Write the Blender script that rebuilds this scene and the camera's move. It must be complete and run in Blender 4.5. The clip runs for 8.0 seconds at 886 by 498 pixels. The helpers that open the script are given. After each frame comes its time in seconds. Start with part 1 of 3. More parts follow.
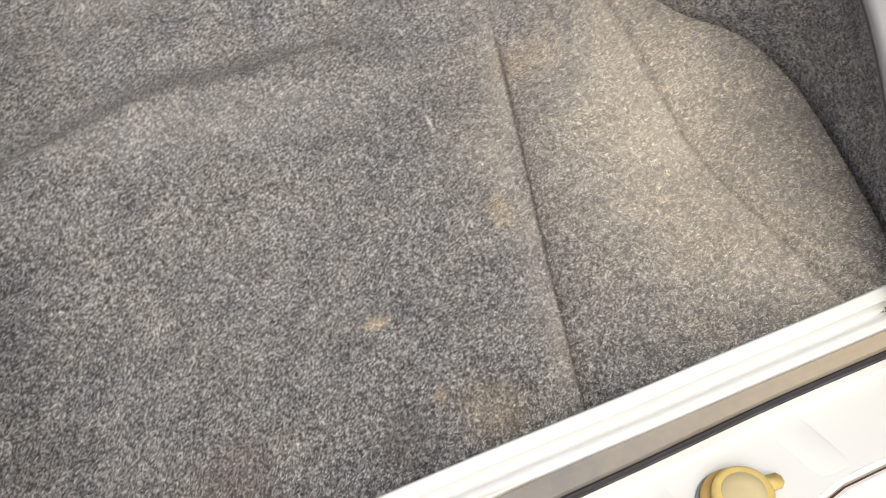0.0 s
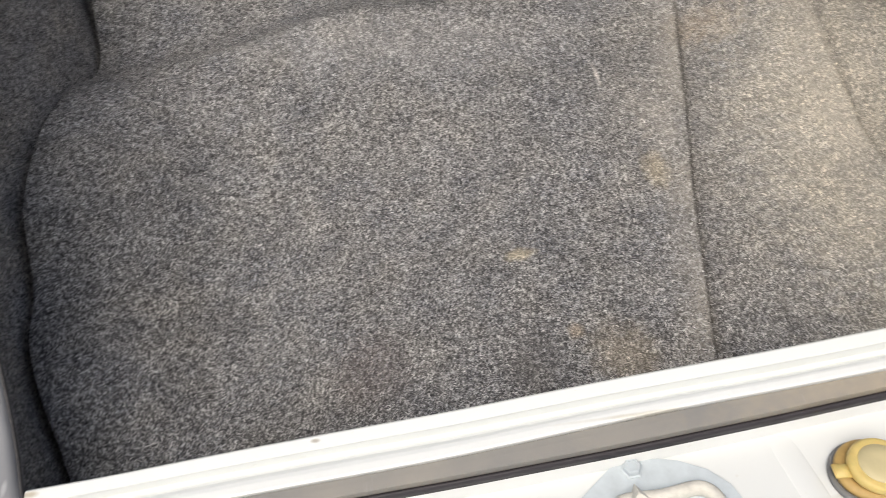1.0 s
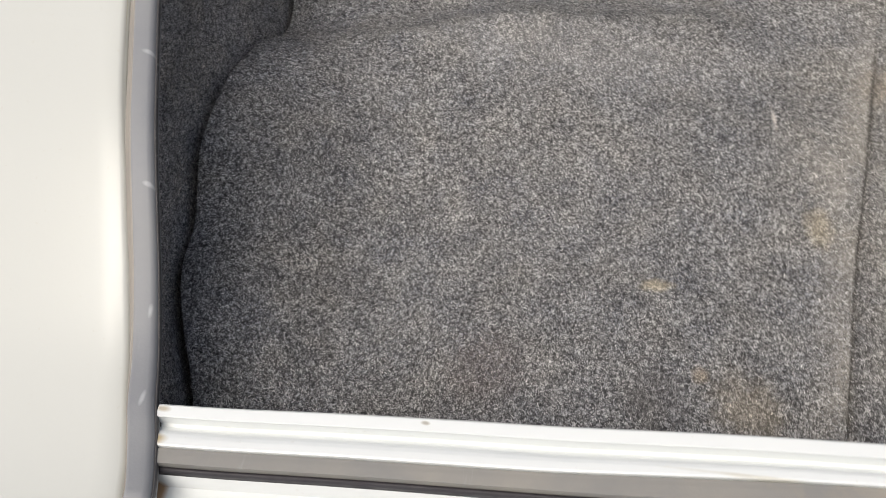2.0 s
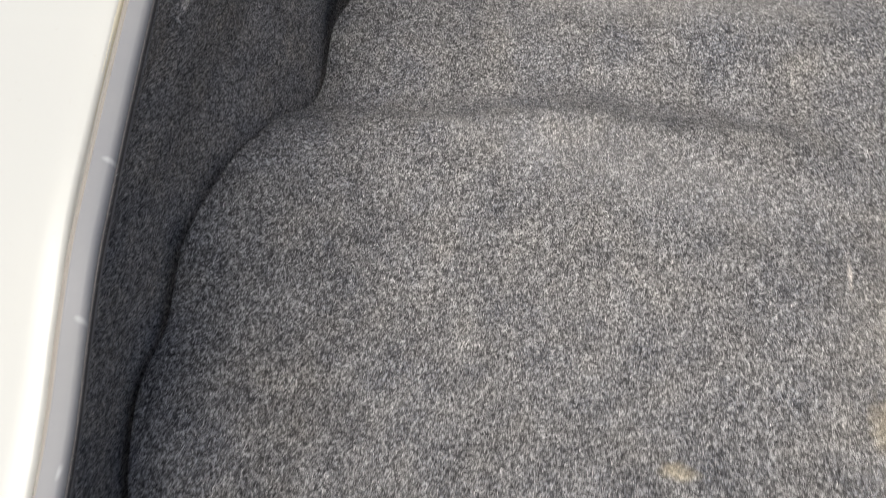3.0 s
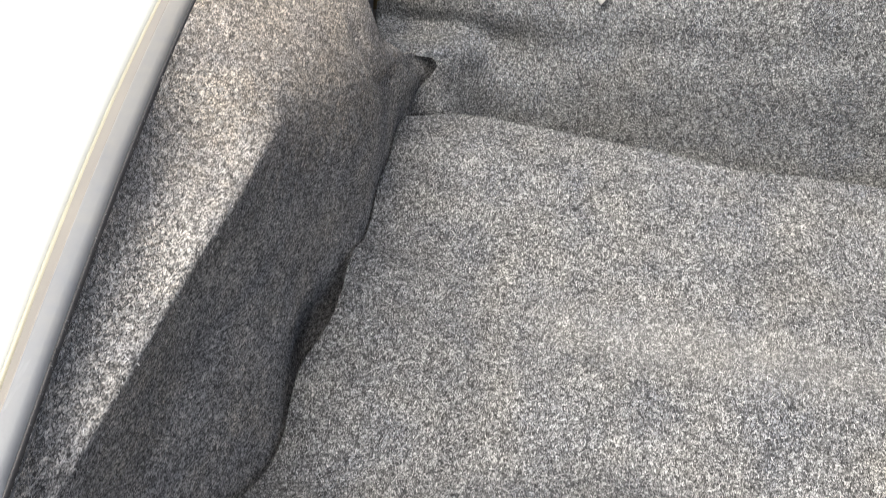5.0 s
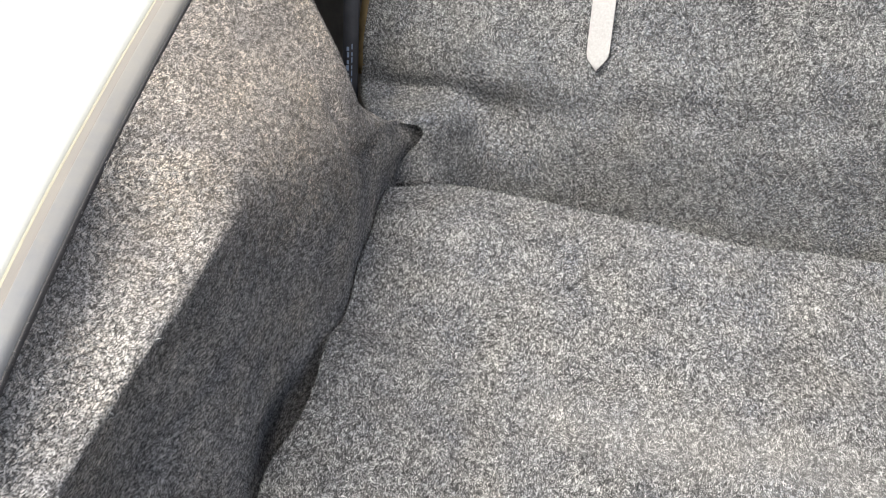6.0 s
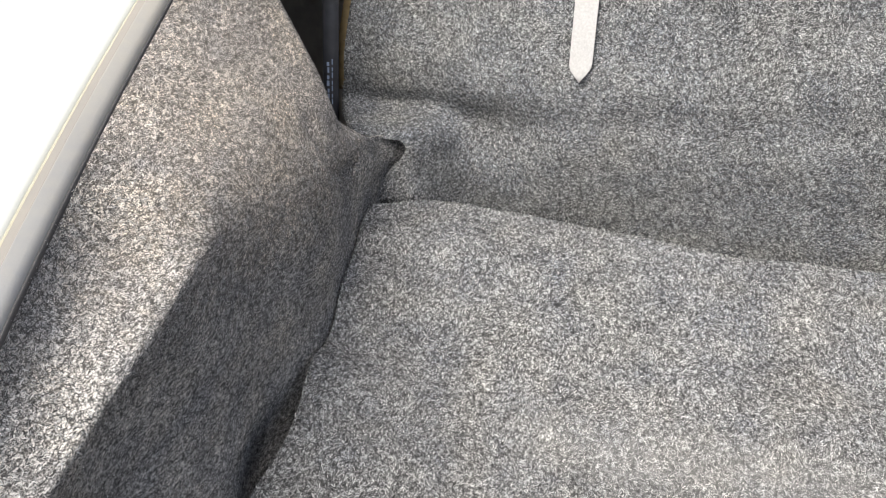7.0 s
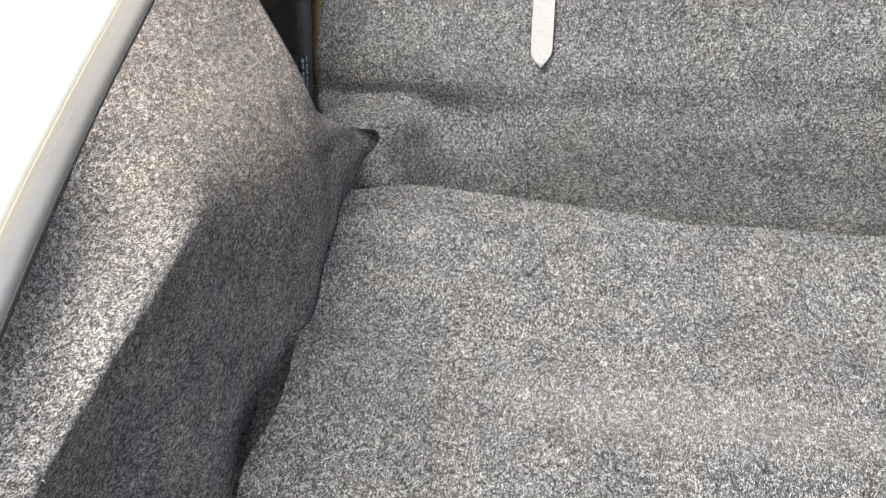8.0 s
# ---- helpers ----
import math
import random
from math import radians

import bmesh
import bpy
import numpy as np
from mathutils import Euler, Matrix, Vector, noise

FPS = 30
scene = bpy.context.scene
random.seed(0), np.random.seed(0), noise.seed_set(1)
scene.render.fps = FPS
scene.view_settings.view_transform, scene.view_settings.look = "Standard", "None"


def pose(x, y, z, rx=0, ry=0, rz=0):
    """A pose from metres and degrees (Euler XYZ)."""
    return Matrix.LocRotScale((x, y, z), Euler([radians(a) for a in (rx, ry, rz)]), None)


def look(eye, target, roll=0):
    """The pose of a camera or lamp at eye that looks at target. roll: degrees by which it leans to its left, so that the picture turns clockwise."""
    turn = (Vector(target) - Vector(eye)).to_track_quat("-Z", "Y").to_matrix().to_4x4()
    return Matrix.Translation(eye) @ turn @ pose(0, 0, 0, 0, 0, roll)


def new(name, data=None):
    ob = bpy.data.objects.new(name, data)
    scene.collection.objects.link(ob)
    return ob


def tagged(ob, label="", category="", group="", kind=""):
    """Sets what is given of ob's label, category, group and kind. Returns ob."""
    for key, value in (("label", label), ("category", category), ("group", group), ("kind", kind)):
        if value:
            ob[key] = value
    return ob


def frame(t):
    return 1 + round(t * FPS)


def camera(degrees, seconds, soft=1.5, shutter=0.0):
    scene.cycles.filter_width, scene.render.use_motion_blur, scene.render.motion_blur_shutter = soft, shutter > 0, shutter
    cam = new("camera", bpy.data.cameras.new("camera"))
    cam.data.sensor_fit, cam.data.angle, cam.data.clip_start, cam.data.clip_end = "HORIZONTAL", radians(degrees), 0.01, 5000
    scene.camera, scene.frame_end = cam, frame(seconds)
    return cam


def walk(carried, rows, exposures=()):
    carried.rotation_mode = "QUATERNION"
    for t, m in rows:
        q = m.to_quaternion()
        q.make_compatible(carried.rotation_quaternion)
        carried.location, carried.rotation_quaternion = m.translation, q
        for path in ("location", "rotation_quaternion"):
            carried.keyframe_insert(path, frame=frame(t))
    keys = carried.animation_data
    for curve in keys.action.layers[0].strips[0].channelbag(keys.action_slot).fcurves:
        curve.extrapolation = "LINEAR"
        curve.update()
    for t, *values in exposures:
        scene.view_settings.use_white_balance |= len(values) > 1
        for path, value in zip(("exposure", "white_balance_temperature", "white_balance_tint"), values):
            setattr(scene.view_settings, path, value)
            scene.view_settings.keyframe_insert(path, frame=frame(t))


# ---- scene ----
cam = camera(59.8, 8.0, soft=0.8, shutter=0.32)
PATH = [
    (0, (0.037, -0.223, 0.614), (0.242, 1.115, -0.859), -14.2),
    (0.5, (0.008, -0.246, 0.605), (0.097, 1.093, -0.879), -13.9),
    (1, (-0.026, -0.264, 0.611), (-0.088, 1.093, -0.858), -13.0),
    (1.5, (-0.049, -0.274, 0.613), (-0.264, 1.089, -0.835), -11.3),
    (1.7, (-0.053, -0.274, 0.615), (-0.331, 1.085, -0.826), -10.8),
    (2.8, (-0.01, -0.144, 0.635), (-0.531, 1.177, -0.774), -8.6),
    (3, (-0.012, -0.092, 0.626), (-0.553, 1.232, -0.772), -8.3),
    (3.5, (-0.016, 0.014, 0.649), (-0.596, 1.351, -0.722), -7.9),
    (4, (-0.031, 0.099, 0.679), (-0.631, 1.462, -0.656), -7.4),
    (4.5, (-0.062, 0.204, 0.709), (-0.671, 1.606, -0.58), -6.7),
    (5, (-0.072, 0.257, 0.726), (-0.699, 1.712, -0.495), -6.7),
    (5.2, (-0.073, 0.269, 0.732), (-0.706, 1.741, -0.464), -6.6),
    (6.5, (-0.075, 0.357, 0.711), (-0.732, 1.885, -0.4), -7.2),
    (7, (-0.072, 0.357, 0.718), (-0.713, 1.889, -0.395), -7.6),
    (7.5, (-0.046, 0.33, 0.717), (-0.662, 1.879, -0.388), -7.8),
    (8, (-0.054, 0.295, 0.709), (-0.639, 1.869, -0.378), -8.6),
]
walk(cam, [(t, look(eye, target, roll)) for t, eye, target, roll in PATH],
     [(0.0, -0.08, 6550, 7), (0.5, -0.18, 6500, 7), (1.0, -0.17, 6450, 6.5), (1.7, -0.28, 6350, 6.5), (3.0, -0.12, 6250, 6.5), (3.5, 0.2, 6200, 5.5), (4.5, 0.4, 6200, 4.5), (5.2, 0.44, 6200, 4), (8.0, 0.42, 6150, 4)])

# ---- light: a bright hazy sky with a broad, weak sun ----
SUN_ELEVATION, SUN_AZIMUTH = 62.0, 193.0  # azimuth in degrees, clockwise from +y
world = bpy.data.worlds.new("sky")
scene.world = world
world.use_nodes = True
wt = world.node_tree
sky = wt.nodes.new("ShaderNodeTexSky")
sky.sky_type = "NISHITA"
sky.sun_disc = False
sky.sun_elevation = radians(SUN_ELEVATION)
sky.sun_rotation = radians(SUN_AZIMUTH)
sky.air_density, sky.dust_density, sky.ozone_density = 0.7, 7.0, 0.2
background = wt.nodes["Background"]
background.inputs["Strength"].default_value = 0.148
wt.links.new(sky.outputs["Color"], background.inputs["Color"])
sun = new("sun", bpy.data.lights.new("sun", "SUN"))
sun.data.energy, sun.data.angle, sun.data.color = 1.7, radians(52), (1.0, 0.95, 0.88)
el, az = radians(SUN_ELEVATION), radians(SUN_AZIMUTH)
sun.matrix_world = look((0, 0, 4), (-math.sin(az) * math.cos(el), -math.cos(az) * math.cos(el), 4 - math.sin(el)))


# ---- levels ----
def smooth(a, b, v):
    t = min(1.0, max(0.0, (v - a) / (b - a)))
    return t * t * (3 - 2 * t)


# the far end's turn and shift, solved to fit the refitted camera path
FAR = Matrix(((0.9837, 0.0066, -0.0068, -0.0085), (-0.0056, 0.9749, 0.1313, -0.0155), (0.0076, -0.1312, 0.9749, 0.0809), (0, 0, 0, 1)))


def level(p):
    """From the drawn plan to places that fit the camera path: the sill end nearly as drawn, the far end turned down."""
    p = Vector(p)
    k = min(1.0, max(0.0, p.z / 0.15))
    near = Vector((p.x * (1 - 0.014 * k) - 0.0055 - 0.001 * k, p.y + 0.003 * (1 - k) - 0.045 * k * min(0.0, p.y), p.z - 0.003 + 0.0145 * k))
    h = min(1.0, max(0.0, (p.z - 0.05) / 0.10))
    q = near.lerp(FAR @ p, smooth(0.30 - 0.30 * h, 0.55 - 0.35 * h, p.y))
    # near the sill the rim is moved out along the camera's sight lines
    return SILL_EYE + (q - SILL_EYE) * (1 + 0.040 * smooth(0.30, 0.0, p.y) * smooth(0.04, 0.15, p.z) * smooth(-0.20, -0.30, p.x))


# the camera's place near the sill, from which parts are scaled
SILL_EYE = Vector((-0.05, -0.267, 0.612))


def rear_level(p, drop=0.0):
    """The rear sill and the lower deck behind it, slid along the camera's sight lines from corner to corner to fit its
    views.
    """
    k = min(1.0, max(0.0, p[2] / 0.15))
    q = Vector((p[0] * (1 - 0.014 * k) - 0.0055 - 0.001 * k, p[1] + 0.003 * (1 - k) - 0.045 * k * min(0.0, p[1]), p[2] - 0.003 + 0.0145 * k))
    return SILL_EYE + (q - SILL_EYE) * (1.135 + 0.28 * min(0.36, q.x) + drop)


DECK = 0.045


# ---- materials ----
class Nodes:
    """A small builder for node materials."""

    def __init__(self, name, place=level):
        self.place = place
        self.mat = bpy.data.materials.new(name)
        self.mat.use_nodes = True
        self.tree = self.mat.node_tree
        self.shader = self.tree.nodes["Principled BSDF"]
        self.coord = self.add("ShaderNodeTexCoord").outputs["Object"]

    def add(self, kind):
        return self.tree.nodes.new(kind)

    def link(self, a, b):
        if isinstance(a, (int, float)):
            b.default_value = a
        elif isinstance(a, tuple):
            b.default_value = (*a, 1.0) if len(a) == 3 and b.type == "RGBA" else a
        else:
            self.tree.links.new(a, b)

    def noise(self, scale, detail=2.0, rough=0.5, stretch=None, distortion=0.0):
        node = self.add("ShaderNodeTexNoise")
        node.inputs["Scale"].default_value = scale
        node.inputs["Detail"].default_value = detail
        node.inputs["Roughness"].default_value = rough
        node.inputs["Distortion"].default_value = distortion
        vector = self.coord
        if stretch:
            m = self.add("ShaderNodeMapping")
            m.inputs["Scale"].default_value = stretch
            self.link(self.coord, m.inputs["Vector"])
            vector = m.outputs["Vector"]
        self.link(vector, node.inputs["Vector"])
        return node.outputs["Fac"]

    def ramp(self, fac, *stops):
        node = self.add("ShaderNodeValToRGB")
        band = node.color_ramp
        while len(band.elements) < len(stops):
            band.elements.new(0.5)
        for element, (place, value) in zip(band.elements, stops):
            element.position = place
            element.color = (value, value, value, 1) if isinstance(value, (int, float)) else (*value, 1)
        self.link(fac, node.inputs["Fac"])
        return node.outputs["Color"]

    def mix(self, fac, a, b, blend="MIX"):
        node = self.add("ShaderNodeMix")
        node.data_type, node.blend_type = "RGBA", blend
        self.link(fac, node.inputs["Factor"])
        self.link(a, node.inputs[6])
        self.link(b, node.inputs[7])
        return node.outputs[2]

    def math(self, op, a, b=0.0):
        node = self.add("ShaderNodeMath")
        node.operation = op
        self.link(a, node.inputs[0])
        self.link(b, node.inputs[1])
        return node.outputs[0]

    def spot(self, centre, size, wobble=0.4):
        """1 in the middle of an uneven blot of that size (three half-axes), 0 outside it."""
        m = self.add("ShaderNodeMapping")
        m.vector_type = "TEXTURE"
        m.inputs["Location"].default_value = self.place(centre)
        m.inputs["Scale"].default_value = size
        self.link(self.coord, m.inputs["Vector"])
        length = self.add("ShaderNodeVectorMath")
        length.operation = "LENGTH"
        self.link(m.outputs["Vector"], length.inputs[0])
        far = self.math("ADD", length.outputs["Value"], self.math("MULTIPLY", self.noise(90.0, 3.0), wobble * 2))
        return self.ramp(self.math("SUBTRACT", far, wobble), (0.35, 1.0), (1.0, 0.0))

    def bump(self, height, strength, distance):
        node = self.add("ShaderNodeBump")
        node.inputs["Strength"].default_value = strength
        node.inputs["Distance"].default_value = distance
        self.link(height, node.inputs["Height"])
        self.link(node.outputs["Normal"], self.shader.inputs["Normal"])

    def set(self, color, rough=0.5, metal=0.0, **more):
        self.link(color, self.shader.inputs["Base Color"])
        self.link(rough, self.shader.inputs["Roughness"])
        self.shader.inputs["Metallic"].default_value = metal
        for key, value in more.items():
            self.shader.inputs[key.replace("_", " ")].default_value = value
        return self.mat


def carpet_material(name, tint, light, blots=(), creases=(), soft=0.1, palest=0.72):
    """Heathered needle felt: dark, mid and pale fibres, a few bright hairs, dust and blots, some of these painted
    light.
    """
    n = Nodes(name)
    clump = n.noise(180.0, 3.0, 0.65)
    hair = n.noise(400.0, 2.0, 0.6, (1.0, 0.6, 1.0), 1.0)
    fine = n.noise(880.0, 1.0, 0.5)
    mixed = n.math("ADD", n.math("MULTIPLY", clump, 0.2), n.math("ADD", n.math("MULTIPLY", hair, 0.46), n.math("MULTIPLY", fine, 0.34)))
    curl = n.ramp(n.noise(420.0, 1.0, 0.5, (1.0, 0.8, 1.0), 1.6), (0.455, 0.0), (0.5, 1.0), (0.545, 0.0))
    mixed = n.math("ADD", mixed, n.math("MULTIPLY", n.math("SUBTRACT", curl, 0.3), 0.05))
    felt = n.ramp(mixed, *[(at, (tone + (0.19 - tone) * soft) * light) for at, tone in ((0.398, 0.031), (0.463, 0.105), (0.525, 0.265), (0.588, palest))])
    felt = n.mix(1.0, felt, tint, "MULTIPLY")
    dust = n.ramp(n.noise(7.0, 4.0, 0.6), (0.4, 0.0), (0.72, 1.0))
    felt = n.mix(n.math("MULTIPLY", dust, 0.15), felt, n.mix(1.0, felt, (1.35, 1.22, 1.02), "MULTIPLY"))
    worn = n.ramp(n.noise(22.0, 4.0, 0.6), (0.33, (0.72, 0.73, 0.76)), (0.67, (1.24, 1.22, 1.18)))
    felt = n.mix(1.0, felt, worn, "MULTIPLY")
    cool = n.ramp(n.noise(13.0, 3.0, 0.55), (0.38, (0.93, 0.97, 1.1)), (0.62, (1.06, 1.01, 0.94)))
    felt = n.mix(0.3, felt, cool, "MULTIPLY")
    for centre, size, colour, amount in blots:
        dusted_or_lit = n.mix(1.0, felt, tuple(v * 3.3 for v in colour), "MULTIPLY")
        felt = n.mix(n.math("MULTIPLY", n.spot(centre, size), amount), felt, n.mix(0.28, dusted_or_lit, colour))
    if creases:
        xyz = n.add("ShaderNodeSeparateXYZ")
        n.link(n.coord, xyz.inputs[0])
        wander = n.math("MULTIPLY", n.math("SUBTRACT", n.noise(14.0, 3.0, 0.6), 0.5), 0.012)
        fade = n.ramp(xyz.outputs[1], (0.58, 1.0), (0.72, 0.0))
        for base, lean, rub, crease_shade in creases:
            # dust rubbed on an old crease's high side; shade painted into line and lee
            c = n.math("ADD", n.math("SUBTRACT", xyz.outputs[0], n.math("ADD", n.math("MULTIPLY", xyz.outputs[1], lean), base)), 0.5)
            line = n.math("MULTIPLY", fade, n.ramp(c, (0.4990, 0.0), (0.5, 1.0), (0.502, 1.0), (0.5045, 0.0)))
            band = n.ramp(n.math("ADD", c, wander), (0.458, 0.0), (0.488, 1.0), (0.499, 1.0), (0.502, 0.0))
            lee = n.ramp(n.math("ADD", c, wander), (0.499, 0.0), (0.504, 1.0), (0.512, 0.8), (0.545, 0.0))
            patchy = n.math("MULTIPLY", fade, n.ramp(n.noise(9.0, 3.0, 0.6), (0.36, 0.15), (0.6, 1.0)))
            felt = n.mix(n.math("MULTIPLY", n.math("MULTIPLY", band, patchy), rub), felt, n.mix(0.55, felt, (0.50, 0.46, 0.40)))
            felt = n.mix(n.math("MULTIPLY", n.math("MULTIPLY", lee, fade), crease_shade * 0.4), felt, n.mix(1.0, felt, (0.5, 0.46, 0.42), "MULTIPLY"))
            felt = n.mix(n.math("MULTIPLY", line, crease_shade), felt, (0.03, 0.026, 0.022))
    n.bump(mixed, 0.6, 0.003)
    return n.set(felt, 0.95, Sheen_Weight=0.03, Sheen_Roughness=0.5, Specular_IOR_Level=0.1)


def paint_material(name, colour, stains=(), place=level):
    n = Nodes(name, place)
    grime = n.ramp(n.noise(9.0, 5.0, 0.65), (0.45, 0.0), (0.8, 1.0))
    c = n.mix(n.math("MULTIPLY", grime, 0.05), colour, (0.62, 0.58, 0.45))
    speck = n.ramp(n.noise(150.0, 2.0, 0.5), (0.7, 0.0), (0.78, 1.0))
    c = n.mix(n.math("MULTIPLY", speck, 0.12), c, (0.4, 0.34, 0.22))
    for centre, size, tone, amount in stains:
        c = n.mix(n.math("MULTIPLY", n.spot(centre, size, 0.3), amount), c, tone)
    n.bump(n.noise(220.0, 2.0), 0.05, 0.001)
    return n.set(c, n.ramp(n.noise(20.0, 3.0), (0.3, 0.28), (0.7, 0.33)), Coat_Weight=0.3, Coat_Roughness=0.15)


def rubber_material(name, colour, dusty, blot=None, nicks=(), place=level):
    n = Nodes(name, place)
    dust = n.ramp(n.noise(11.0, 5.0, 0.6, (1.0, 1.0, 1.0)), (0.35, 0.0), (0.7, 1.0))
    scuff = n.ramp(n.noise(60.0, 4.0, 0.7, (1.0, 0.15, 0.15)), (0.62, 0.0), (0.75, 1.0))
    c = n.mix(n.math("MULTIPLY", dust, 0.6), colour, dusty)
    c = n.mix(n.math("MULTIPLY", scuff, 0.25), c, (0.5, 0.5, 0.52))
    if blot:
        c = n.mix(n.math("MULTIPLY", n.spot(blot[0], blot[1], 0.25), 0.75), c, blot[2])
    for centre, size in nicks:
        c = n.mix(n.math("MULTIPLY", n.spot(centre, size, 0.3), 0.45), c, (0.62, 0.62, 0.64))
    n.bump(n.noise(400.0, 2.0), 0.12, 0.001)
    return n.set(c, n.ramp(dust, (0.0, 0.42), (1.0, 0.62)))


def plain_material(name, colour, rough, metal=0.0, scale=80.0, amount=0.25, relief=0.05, **more):
    n = Nodes(name)
    a = tuple(v * (1 - amount) for v in colour)
    c = n.ramp(n.noise(scale, 4.0, 0.6), (0.3, a), (0.7, colour))
    n.bump(n.noise(scale * 5, 2.0), relief, 0.001)
    return n.set(c, n.ramp(n.noise(scale * 0.6, 3.0), (0.3, rough * 0.8), (0.7, min(1.0, rough * 1.2))), metal, **more)


MAT_STAINS_AND_LIGHT = [
    ((0.033, 0.275, -0.005), (0.021, 0.012, 0.03), (0.50, 0.45, 0.35), 1.0),
    ((0.067, 0.162, -0.003), (0.010, 0.012, 0.03), (0.38, 0.32, 0.25), 0.7),
    ((0.025, 0.140, -0.003), (0.035, 0.050, 0.03), (0.16, 0.155, 0.155), 0.6),
    ((0.105, 0.125, -0.003), (0.040, 0.050, 0.03), (0.42, 0.37, 0.29), 0.6),
    ((0.205, 0.36, 0.0), (0.018, 0.035, 0.03), (0.48, 0.42, 0.31), 0.6),
    ((0.225, 0.45, 0.0), (0.03, 0.07, 0.05), (0.46, 0.44, 0.41), 0.5),
    ((-0.135, 0.165, 0.0), (0.05, 0.06, 0.05), (0.26, 0.22, 0.20), 0.4),
    # beige dust here, with this half's brighter light put into its colour
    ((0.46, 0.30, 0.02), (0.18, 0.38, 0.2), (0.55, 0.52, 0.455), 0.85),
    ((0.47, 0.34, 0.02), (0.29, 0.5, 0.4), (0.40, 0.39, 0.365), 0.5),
    ((0.33, 0.60, 0.05), (0.06, 0.05, 0.08), (0.40, 0.34, 0.27), 0.5),
    # a broad paler pool, lifting the light on this half by colour
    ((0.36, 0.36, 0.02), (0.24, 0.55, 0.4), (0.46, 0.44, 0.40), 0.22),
    # paler bands on two fold slopes: wear, and their light put into colour
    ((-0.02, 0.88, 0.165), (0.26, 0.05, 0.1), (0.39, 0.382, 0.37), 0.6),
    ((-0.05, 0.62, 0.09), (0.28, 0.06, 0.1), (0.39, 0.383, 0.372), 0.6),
    ((0.181, 0.548, 0.024), (0.0035, 0.026, 0.05), (0.8, 0.76, 0.72), 0.9),
]
mat_carpet = carpet_material("grey_felt_mat", (0.985, 0.99, 1.0), 0.86, MAT_STAINS_AND_LIGHT, ((0.1515, 0.245, 0.9, 0.7), (0.405, 0.055, 0.75, 0.4)))
SIDE_STAIN_AND_LIGHT = [((-0.425, 0.03, 0.13), (0.02, 0.014, 0.03), (0.42, 0.30, 0.15), 0.8),
              # warm light on the dome and shelf, put into the felt's colour
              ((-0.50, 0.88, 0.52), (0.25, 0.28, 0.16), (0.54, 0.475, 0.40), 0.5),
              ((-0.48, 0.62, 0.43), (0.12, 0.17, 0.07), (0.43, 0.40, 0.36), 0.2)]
side_carpet = carpet_material("grey_felt_side", (1.04, 1.0, 0.955), 1.53, SIDE_STAIN_AND_LIGHT, soft=0.08, palest=0.5)
back_carpet = carpet_material("grey_felt_back", (0.97, 0.995, 1.02), 0.9)
white_paint = paint_material("white_paint", (0.78, 0.80, 0.79), [
    ((-0.338, -0.026, 0.156), (0.010, 0.006, 0.01), (0.42, 0.30, 0.10), 0.8),
    ((-0.322, -0.060, 0.146), (0.007, 0.030, 0.01), (0.45, 0.27, 0.10), 0.85),
    ((-0.340, -0.004, 0.160), (0.008, 0.003, 0.01), (0.40, 0.33, 0.20), 0.7),
    ((-0.145, -0.004, 0.160), (0.004, 0.002, 0.01), (0.30, 0.26, 0.18), 0.7),
    ((0.08, -0.028, 0.156), (0.30, 0.002, 0.01), (0.52, 0.48, 0.36), 0.5)], rear_level)
# the car's same white in two duller tones, for panels and deck
panel_paint = paint_material("duller_white_paint", (0.59, 0.595, 0.558))
deck_paint = paint_material("deck_white_paint", (0.70, 0.72, 0.715), [
    ((-0.325, -0.060, 0.146), (0.007, 0.030, 0.01), (0.42, 0.24, 0.09), 0.85),
    ((0.235, -0.115, 0.146), (0.03, 0.012, 0.01), (0.50, 0.45, 0.30), 0.5),
    ((0.165, -0.100, 0.146), (0.012, 0.004, 0.01), (0.45, 0.42, 0.33), 0.5)], lambda p: rear_level(p, DECK))
cream_paint = paint_material("yellowed_paint", (0.50, 0.47, 0.36))
rear_rubber = rubber_material("grey_brown_rubber", (0.24, 0.235, 0.225), (0.36, 0.33, 0.28), ((0.42, -0.038, 0.15), (0.42, 0.3, 0.3), (0.47, 0.39, 0.275)), place=rear_level)
side_rubber = rubber_material("blue_grey_rubber", (0.235, 0.24, 0.255), (0.32, 0.32, 0.315), ((-0.53, 1.1, 0.7), (0.4, 0.75, 0.6), (0.37, 0.34, 0.29)),
                             [((-0.409, 0.247, 0.26), (0.007, 0.0025, 0.02)), ((-0.382, 0.141, 0.205), (0.005, 0.0022, 0.02)), ((-0.365, 0.06, 0.175), (0.002, 0.006, 0.02)),
                              ((-0.434, 0.385, 0.352), (0.003, 0.010, 0.02)), ((-0.352, -0.002, 0.17), (0.002, 0.007, 0.02))])
flank_rubber = rubber_material("brown_grey_rubber", (0.29, 0.265, 0.235), (0.37, 0.335, 0.285))
gap_strip = plain_material("grey_gap_strip", (0.10, 0.095, 0.095), 0.7)
seal_shade_line = plain_material("seal_shade_line", (0.035, 0.031, 0.037), 0.6)
zinc = plain_material("zinc_plate", (0.57, 0.63, 0.67), 0.5, 0.0, 60.0, 0.2)
steel = plain_material("bolt_steel", (0.55, 0.55, 0.55), 0.35, 1.0, 200.0, 0.35)
dark_steel = plain_material("old_latch_steel", (0.72, 0.70, 0.63), 0.5, 0.0, 120.0, 0.25)
yellow_plastic = plain_material("aged_yellow_plastic", (0.74, 0.56, 0.20), 0.5, 0.0, 50.0, 0.25, Subsurface_Weight=0.08)
